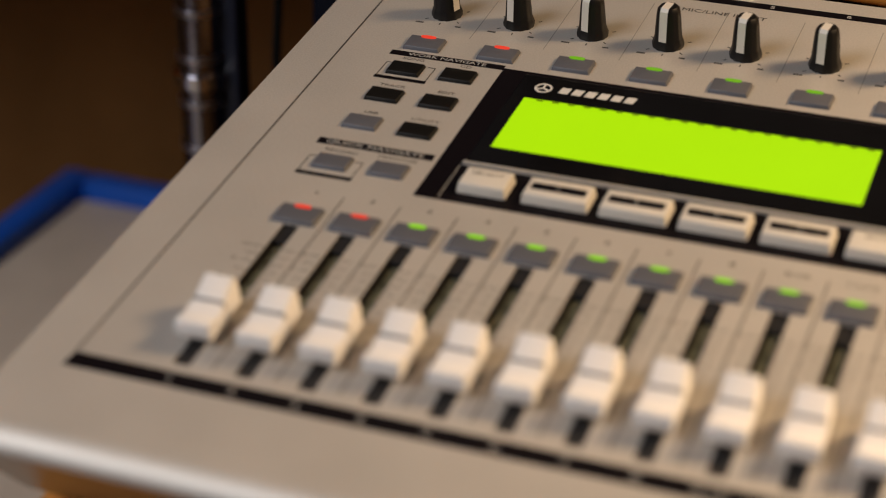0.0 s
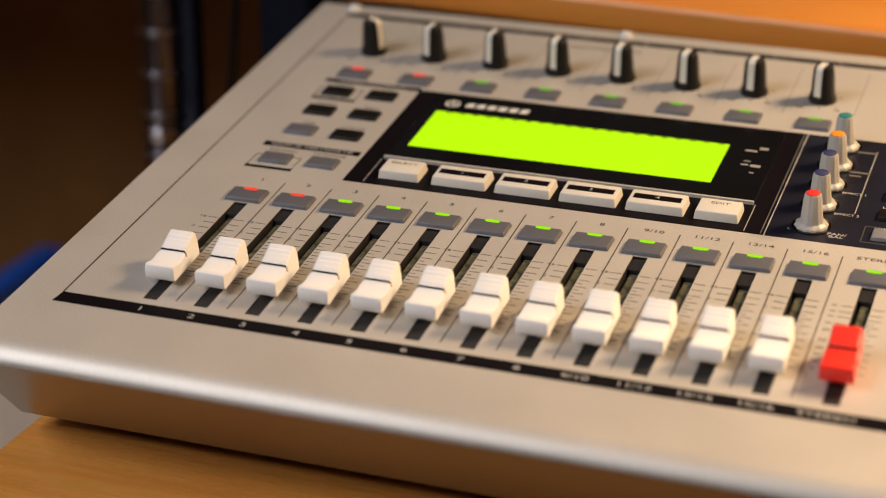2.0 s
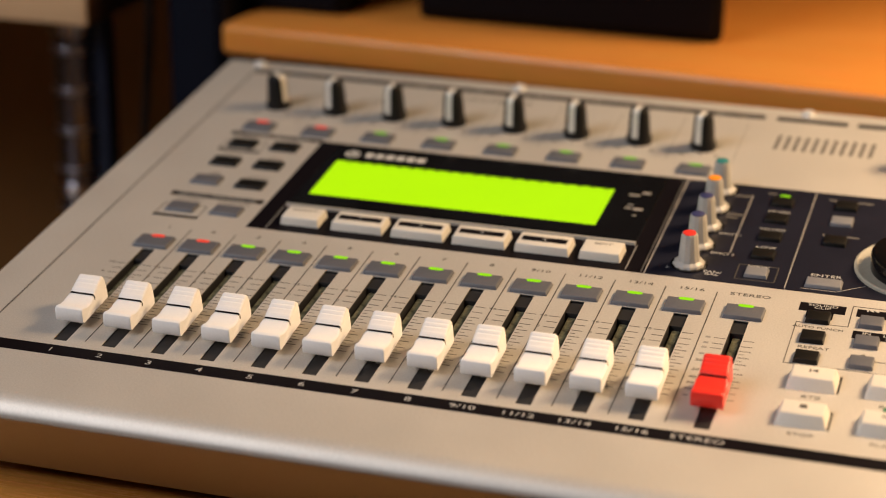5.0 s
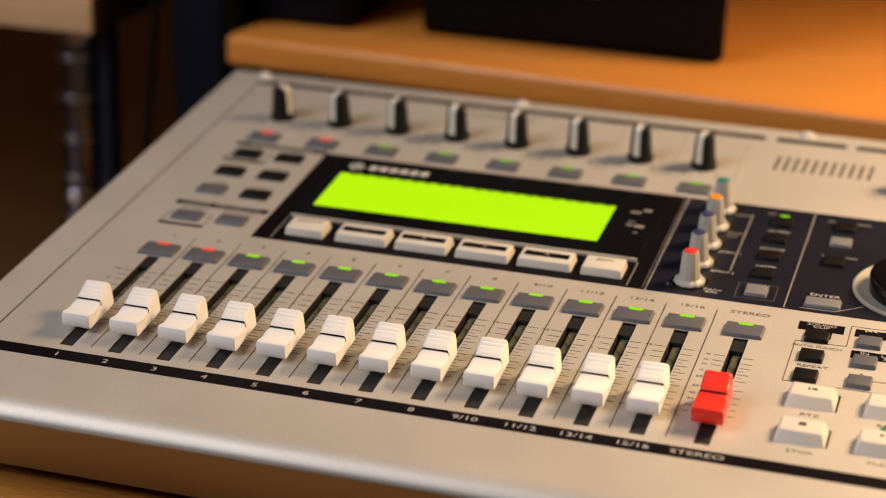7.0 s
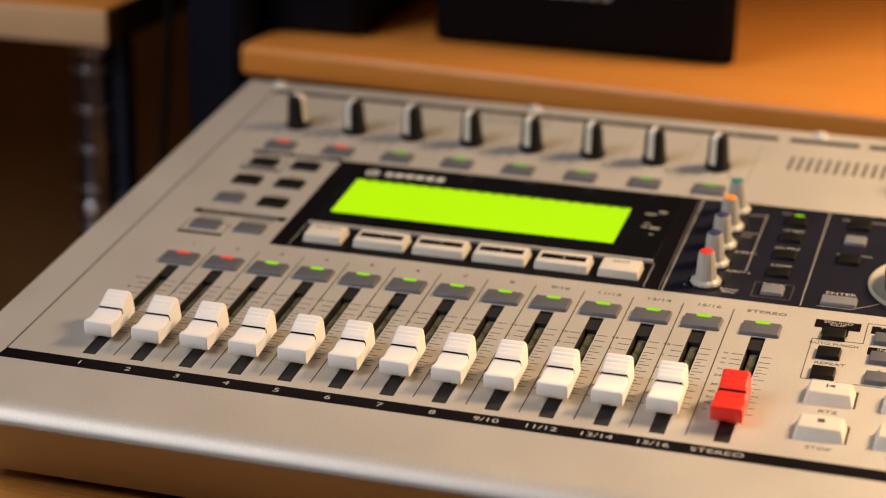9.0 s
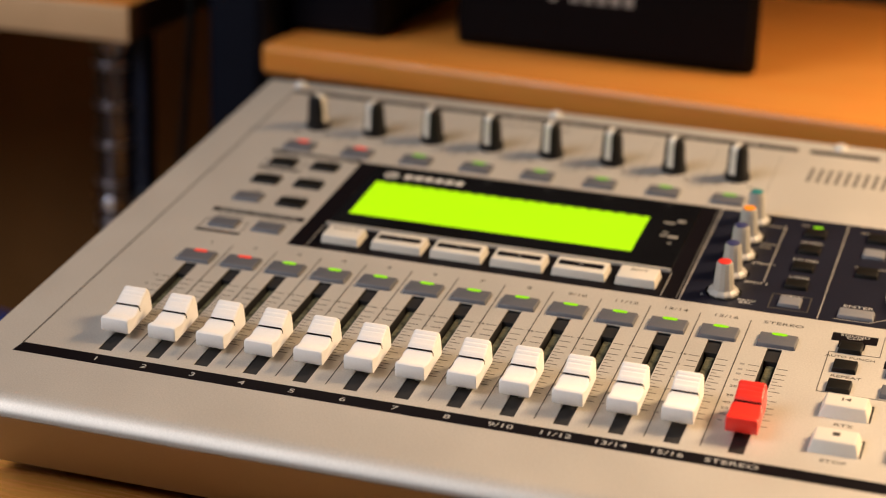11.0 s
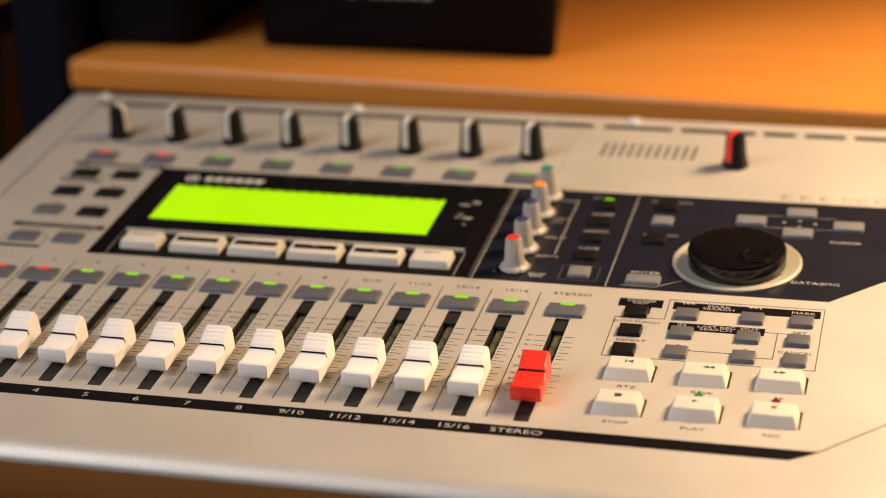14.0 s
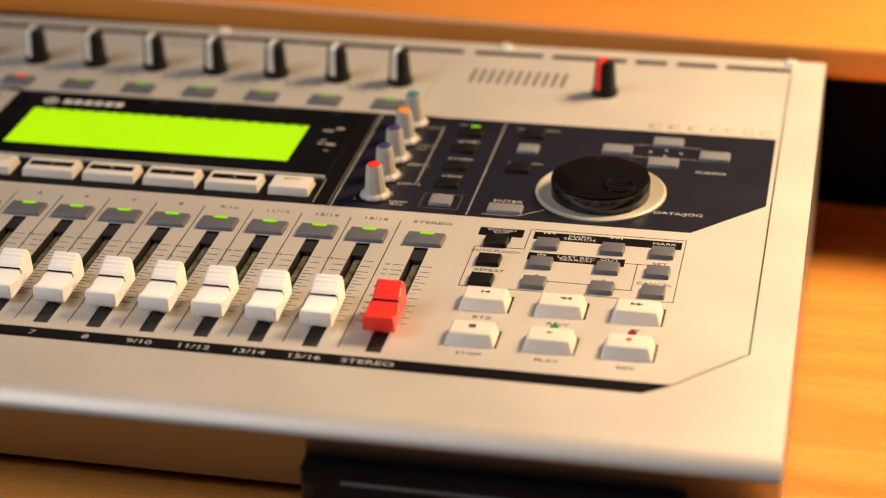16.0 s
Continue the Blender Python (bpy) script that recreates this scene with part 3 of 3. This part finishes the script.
part("maker_mark", bm, plain("maker_white", (0.62, 0.62, 0.6), 0.5), display, "white round emblem beside a row of white shapes")
bm = bmesh.new()
for x0, y, x1, w in ((69, 13.6, 74.2, 1.5), (74.8, 16.8, 78.6, 2.2), (70, -0.4, 73, 1.1), (74, -0.8, 78.6, 2.2), (75, -7.5, 77, 0.9), (70.5, 3.2, 73.5, 0.8)):
    add_bar(bm, x0, y, x1, y, w, 0.5, 0.6)
part("screen_mark", bm, GREY_PRINT, display)
bm = bmesh.new()
add_bar(bm, 0, 47.2, 166, 47.2, 1.1, 0, 1.6)
part("key_rim", bm, KNOB_GREY, recorder, "thin pale rim above the function keys")
small_key = mesh_of("function_key", block(18.8, 13.0, 0, 3.9, 0.6, 0.6, 3, 0.3), WHITE, True)
wide_key = mesh_of("function_key", block(25.0, 13.0, 0, 3.9, 0.6, 0.6, 3, 0.3), WHITE, True)
stripe = mesh_of("key_stripe", block(20.5, 4.2, 0, 0.12, 0, 0), BLACK_PRINT)
for k, (x, body) in enumerate(((13.6, "SELECT"), (41.2, "1"), (70.0, "2"), (98.8, "3"), (127.8, "4"), (154.0, "EDIT"))):
    wide = 0 < k < 5
    key = put("function_key", wide_key if wide else small_key, recorder, (x, 34.8, 0), "white function key with a black stripe" if wide else "plain white function key")
    if wide:
        put("key_stripe", stripe, key, (0, 0.3, 3.88))
    lettering(body, 2.0, 0, 0.4 if wide else 2.5, 4.04 if wide else 3.94, WHITE_PRINT if wide else LINE_PRINT, key, 1.4)

# ---- knobs ----
knob_mesh = mesh_of("input_knob", lathe([(6.6, 0), (6.7, 1.4), (6.2, 2.8), (5.7, 4.2), (5.0, 14.0), (4.6, 16.4), (3.6, 17.6), (0, 18.0)], 36, 0.06, 12), KNOB_BLACK, True)


def pointer_bm(width=3.3):
    """The pale pointer inlay, up the knob's side and over its top."""
    bm = bmesh.new()
    path = [(5.95, 3.8), (5.2, 14.0), (4.8, 16.6), (3.7, 17.95), (-1.6, 18.25)]
    rows = [[bm.verts.new((s * width / 2 * MM, r * MM, z * MM)) for s in (-1, 1)] for r, z in path]
    for a, b in zip(rows, rows[1:]):
        bm.faces.new((a[0], a[1], b[1], b[0]))
    return bm


pointer_white, pointer_red = mesh_of("pointer", pointer_bm(), WHITE), mesh_of("pointer", pointer_bm(3.0), CAP_RED)
for k in range(8):
    kn = put("input_knob", knob_mesh, recorder, (-48.6 + k * 31.9, 158.0, 0), "black tapered knob with a white pointer", turn=(246 if k == 0 else 166 + random.uniform(-6, 6)))
    put("pointer", pointer_white, kn, (0, 0, 0.15))
    bm = bmesh.new()
    for a in (-140, -90, -40, 30, 90, 150):
        u, v = math.cos(radians(a)), math.sin(radians(a))
        add_bar(bm, 8.2 * u, 8.2 * v, 9.8 * u, 9.8 * v, 0.5, 0, 0.08)
    add_bar(bm, -10.5, -9.5, -7, -9.5, 1.0, 0, 0.08)
    add_bar(bm, 7, -9.5, 9.5, -9.5, 1.0, 0, 0.08)
    part("knob_scale", bm, LINE_PRINT, panel, "", (-48.6 + k * 31.9, 158.0, 0))
kn = put("level_knob", knob_mesh, recorder, (276.3, 160.0, 0), "black tapered knob with a red pointer", turn=150)
put("pointer", pointer_red, kn, (0, 0, 0.15), "red pointer")

pot_mesh = mesh_of("pot", lathe([(7.0, 0.0), (7.0, 0.8), (6.4, 1.6), (5.0, 2.4), (4.5, 4.5), (3.6, 14.2), (3.2, 15.0), (0, 15.0)], 48, 0.07, 12), KNOB_GREY, True)
skirt_mesh = mesh_of("skirt", lathe([(8.0, 0.05), (8.0, 0.4), (0, 0.4)], 28), GLOSS_BLACK, True)
for y, m, name in ((34.8, RED_CAP, "red"), (54.0, BLUE_CAP, "dark blue"), (73.2, BLUE_CAP, "dark blue"), (92.4, ORANGE, "orange"), (111.6, TEAL, "teal")):
    pot = put("pot", pot_mesh, recorder, (192.4, y, 0.2), "pale grey fluted knob with a %s cap" % name)
    part("cap", lathe([(2.9, 14.9), (2.9, 15.3), (2.3, 15.6), (0, 15.7)], 24), m, pot, name + " cap", smooth=True)
    put("skirt", skirt_mesh, pot)

# ---- equaliser and view buttons ----
eq_black = mesh_of("button", block(10.2, 8.8, 0, 1.7, 0.4, 0.3), BUTTON_BLACK, True)
eq_grey = mesh_of("button", block(10.0, 8.4, 0, 1.5, 0.4, 0.3), BUTTON_PALE, True)
led_small = mesh_of("led", led_bm(4.6, 2.4), LED_GREEN, True)
for k, y in enumerate((104.5, 87.0, 68.8, 50.8)):
    b = put("button", eq_black, recorder, (222, y, 0.1), "black button")
    if k == 0:
        put("led", led_small, b, (0.2, 6.4, 0.3), "lit green lamp")
bm = bmesh.new()
for a, b, c, d in ((213.5, 26.8, 230.5, 26.8), (213.5, 40.5, 230.5, 40.5), (213.5, 26.8, 213.5, 40.5), (230.5, 26.8, 230.5, 40.5)):
    add_bar(bm, a, b, c, d, 0.5, 0, 0.17)
part("view_frame", bm, LINE_PRINT, panel)
put("button", eq_grey, recorder, (222, 33.2, 0.1), "pale grey button")
put("button", eq_black, recorder, (250.6, 107, 0.1), "black button")
put("button", eq_grey, recorder, (250.6, 91, 0.1), "pale grey button")
put("button", eq_black, recorder, (250.2, 70.8, 0.1), "black button")
part("enter_key", block(15.6, 8.0, 0, 1.5, 0.5, 0.35), BUTTON_PALE, recorder, "pale grey enter key", (251, 30.2, 0.1), True)
cursor_mesh = mesh_of("cursor_key", block(14.0, 8.8, 0, 1.5, 0.4, 0.3), BUTTON_PALE, True)
for x, y in ((313.1, 107.6), (290.9, 96.8), (335.3, 95.8), (313.1, 86.2)):
    put("cursor_key", cursor_mesh, recorder, (x, y, 0.1), "pale grey cursor key")

# ---- jog wheel ----
part("jog_ring", lathe([(28.6, 0.0), (28.6, 0.8), (27.6, 1.4), (26.6, 1.2), (23.5, 0.3), (0, 0.3)], 72), plain("pale_ring", (0.42, 0.40, 0.33), 0.45), recorder, "pale beige ring round the jog wheel", (289.5, 53.5, 0.1), True)
jog = part("jog_wheel", lathe([(20.8, 0.4), (21.6, 1.2), (21.7, 7.6), (21.2, 8.7), (20.0, 9.2), (0, 9.1)], 72), JOG_BLACK, recorder, "glossy black jog wheel with a finger dimple", (289.6, 51.6, 0.1), True)
part("finger_dimple", lathe([(7.2, 0.0), (7.0, 0.7), (6.3, 1.0), (5.6, 0.7), (4.6, 0.12), (0, 0.06)], 36), JOG_BLACK, jog, "round finger dimple", (9.3, -8.3, 9.1), True)

# ---- locate buttons ----
loc_grey = mesh_of("button", block(10.0, 8.8, 0, 1.9, 0.4, 0.3), BUTTON_GREY, True)
loc_black = mesh_of("button", block(10.0, 8.8, 0, 1.9, 0.4, 0.3), BUTTON_BLACK, True)
for y in (3.0, -13.6, -30.2):
    put("button", loc_black, recorder, (253, y - 2.8, 0), "black button")
    for x in (274.3, 301.8, 322.4):
        put("button", loc_grey, recorder, (x, y - 1.9, 0), "grey button")
for x, way in ((274.3, -1), (301.8, 1)):
    bm = bmesh.new()
    for dx in (-1.2, 1.0):
        ring = [bm.verts.new((px * MM, py * MM, 0.2 * MM)) for px, py in ((x + dx - way * 1.0, 11.0), (x + dx + way * 1.0, 12.0), (x + dx - way * 1.0, 13.0))]
        bm.faces.new(ring)
    add_bar(bm, x + way * 2.6, 10.9, x + way * 2.6, 13.1, 0.6, 0.0, 0.2)
    part("search_sign", bm, WHITE_PRINT, panel)

# ---- transport keys ----
key_mesh = mesh_of("transport_key", block(19.6, 12.8, 0, 4.5, 1.6, 0.7, 3, 1.3), WHITE, True)


def arrow(bm, x, y, size, way):
    """A small triangle pointing along x."""
    v = [bm.verts.new((p[0] * MM, p[1] * MM, 4.62 * MM)) for p in ((x - way * size / 2, y - size * 0.42), (x + way * size / 2, y), (x - way * size / 2, y + size * 0.42))]
    bm.faces.new(v)


for row, y in enumerate((-51.2, -78.2)):
    for col, x in enumerate((258.2, 288.4, 318.5)):
        kind = ("return", "rewind", "forward", "stop", "play", "record")[row * 3 + col]
        key = put("transport_key", key_mesh, recorder, (x, y, 0), "white sculpted transport key with a %s sign" % kind)
        part("key_well", block(20.4, 13.0, 0.0, 0.12, 0, 0), SLOT_DARK, key, "", (0.4, 0.6, 0))
        bm = bmesh.new()
        if kind in ("return", "rewind"):
            arrow(bm, 0.4, 2.0, 2.6, -1)
            if kind == "rewind":
                arrow(bm, 2.8, 2.0, 2.6, -1)
            else:
                add_bar(bm, -1.4, 0.9, -1.4, 3.1, 0.6, 4.4, 4.62)
        elif kind == "forward":
            arrow(bm, -1.4, 2.0, 2.6, 1)
            arrow(bm, 1.0, 2.0, 2.6, 1)
        elif kind == "stop":
            add_bar(bm, -1.4, 2.0, 1.4, 2.0, 2.4, 4.4, 4.62)
        elif kind == "play":
            arrow(bm, 0, 2.0, 2.4, 1)
        else:
            bmesh.ops.create_circle(bm, cap_ends=True, segments=16, radius=1.15 * MM, matrix=Matrix.Translation((0, 2.0 * MM, 4.62 * MM)))
        part("sign", bm, RED_PRINT if kind == "record" else LINE_PRINT, key)
        if kind in ("play", "record"):
            bm = bmesh.new()
            add_bar(bm, -1.8, 13.6, 1.4, 13.6, 2.6, 0, 0.5)
            add_bar(bm, -0.8, 15.4, 0.4, 15.4, 1.6, 0, 0.5)
            part("lamp_window", bm, GREEN_PRINT if kind == "play" else DARK_RED, key, "dark green lamp window" if kind == "play" else "dark red lamp window")

# ---- things behind and beside the recorder ----
SHELF_TOP = 0.0862 + 0.0185
speaker = tagged(new("loudspeaker"), "matt black loudspeaker with pale writing low on its front", "speaker")
speaker.location = (0.05, 0.3060, SHELF_TOP)
speaker.rotation_euler = (0, 0, radians(-1.0))
bm = prism([(-75, 4), (106, 4), (66, 212), (-40, 212)], 0, 400)
bmesh.ops.bevel(bm, geom=bm.edges[:], offset=5 * MM, segments=3, affect="EDGES", profile=0.5)
part("cabinet", bm, BOX_BLACK, speaker, smooth=True)
world_box("grille", -0.070, 0.101, 0.0, 0.0045, 0.006, 0.395, plain("black_grille", (0.0025, 0.0025, 0.0045), 0.6, grain=0.4, scale=700, bump=0.2, spec=0.1), 1.5, speaker)
bm = bmesh.new()
bmesh.ops.create_circle(bm, cap_ends=True, segments=20, radius=3.6 * MM)
marks = [part("emblem", bm, GREY_PRINT, speaker, "pale grey round emblem")]
for k in range(5):
    bm = bmesh.new()
    add_bar(bm, 13 + k * 8, -3.4, 13 + k * 8, 3.4, 5.6, 0, 0.05)
    marks.append(part("writing_bar", bm, GREY_PRINT, speaker, "pale grey bar of writing"))
for mark in marks:
    mark.location = (-0.014, -0.0006, 0.037)
    mark.rotation_euler = (radians(90), 0, 0)
other = tagged(new("dark_monitor"), "dark blue-black monitor cabinet standing on the shelf", "monitor")
MONITOR_DARK = plain("dark_monitor_coating", (0.003, 0.004, 0.008), 0.5, spec=0.1)
world_box("cabinet", -0.128, -0.066, 0.302, 0.50, SHELF_TOP, 0.40, MONITOR_DARK, 5.0, other)
world_box("front_panel", -0.124, -0.070, 0.2985, 0.3023, SHELF_TOP + 0.004, 0.396, MONITOR_DARK, 1.5, other)

rack_board = tagged(new("side_shelf"), "pale wooden side shelf resting on a chrome post", "shelf")
world_box("board", -0.75, -0.2105, 0.2535, 0.56, 0.0985, 0.1205, SHELF_WOOD, 2.0, rack_board)
# Thin dark cap: the shade on the board's right end, put into colour
world_box("end_edging", -0.2103, -0.2085, 0.2535, 0.56, 0.0988, 0.1202, plain("shaded_end_wood", (0.05, 0.022, 0.008), 0.5), 0.5, rack_board)
world_box("front_edging", -0.75, -0.2085, 0.2510, 0.2537, 0.0988, 0.1202, plain("pale_edging", (0.62, 0.40, 0.22), 0.4, grain=0.06), 1.0, rack_board)
world_box("back_panel", -1.10, -0.132, 0.561, 0.571, -0.72, 0.30, plain("brown_panel", (0.20, 0.094, 0.03), 0.7, spec=0.08, grain=0.1, scale=250, stain=0.2, stain_scale=8), 0.5, rack_board)
post = tagged(new("chrome_post"), "chrome shelving post with grooved rings", "post")
post.location = (-0.2300, 0.272, -0.73)
part("tube", lathe([(11.6, 0), (11.6, 828.4)], 28), plain("dark_chrome", (0.28, 0.28, 0.32), 0.22, 1.0, grain=0.02, bump=0.0), post, smooth=True)
ring_me = mesh_of("groove_ring", lathe([(11.4, -2.2), (12.4, -1.6), (12.6, 1.6), (11.4, 2.2)], 28), plain("dull_chrome", (0.38, 0.38, 0.42), 0.3, 1.0, grain=0.02, bump=0.0), True)
for k in range(9):
    put("groove_ring", ring_me, post, (0, 0, 610 + 25 * k))
for zz in (723, 823):
    part("collar", lathe([(12.4, -4), (14.2, -3.4), (14.6, 3.4), (12.4, 4)], 28), CHROME, post, "bright chrome collar", (0, 0, zz), True)
# The dark bar's blue tint stands in for a reflection beside the tube
part("brace", block(13, 14, 0, 828, 0, 2), plain("blue_reflection_tint", (0.004, 0.008, 0.022), 0.4), post, "dark upright bar behind the tube, tinted for a blue reflection", (14.5, 9, 0))

tray = tagged(new("storage_box"), "blue plastic storage box with a pale beige lid", "box")
tray.location = (-0.295, 0.04, -0.73)
world_box("box_body", -0.182, 0.178, -0.45, 0.480, 0, 0.500, BLUE, 6.0, tray)
world_box("lid", -0.160, 0.172, -0.43, 0.460, 0.5002, 0.512, BEIGE, 3.0, tray)
for x0, x1, y0, y1 in ((-0.182, -0.1605, -0.45, 0.480), (-0.160, 0.178, 0.4605, 0.480), (-0.160, 0.178, -0.45, -0.4305)):
    world_box("rim", x0, x1, y0, y1, 0.500, 0.524, BLUE, 3.0, tray)

cable_cu = bpy.data.curves.new("cable", "CURVE")
cable_cu.dimensions, cable_cu.bevel_depth, cable_cu.bevel_resolution = "3D", 0.0023, 3
sp = cable_cu.splines.new("BEZIER")
sp.bezier_points.add(3)
for p, c in zip(sp.bezier_points, ((-0.176, 0.290, 0.42), (-0.1865, 0.290, 0.10), (-0.195, 0.290, 0.0), (-0.212, 0.290, -0.7))):
    p.co, p.handle_left_type, p.handle_right_type = c, "AUTO", "AUTO"
tmp = bpy.data.objects.new("tmp", cable_cu)
cable_me = bpy.data.meshes.new_from_object(tmp)
bpy.data.objects.remove(tmp)
cable_me.materials.append(RUBBER)
tagged(new("hanging_cable", cable_me), "thin black cable hanging beside the upright", "cable")
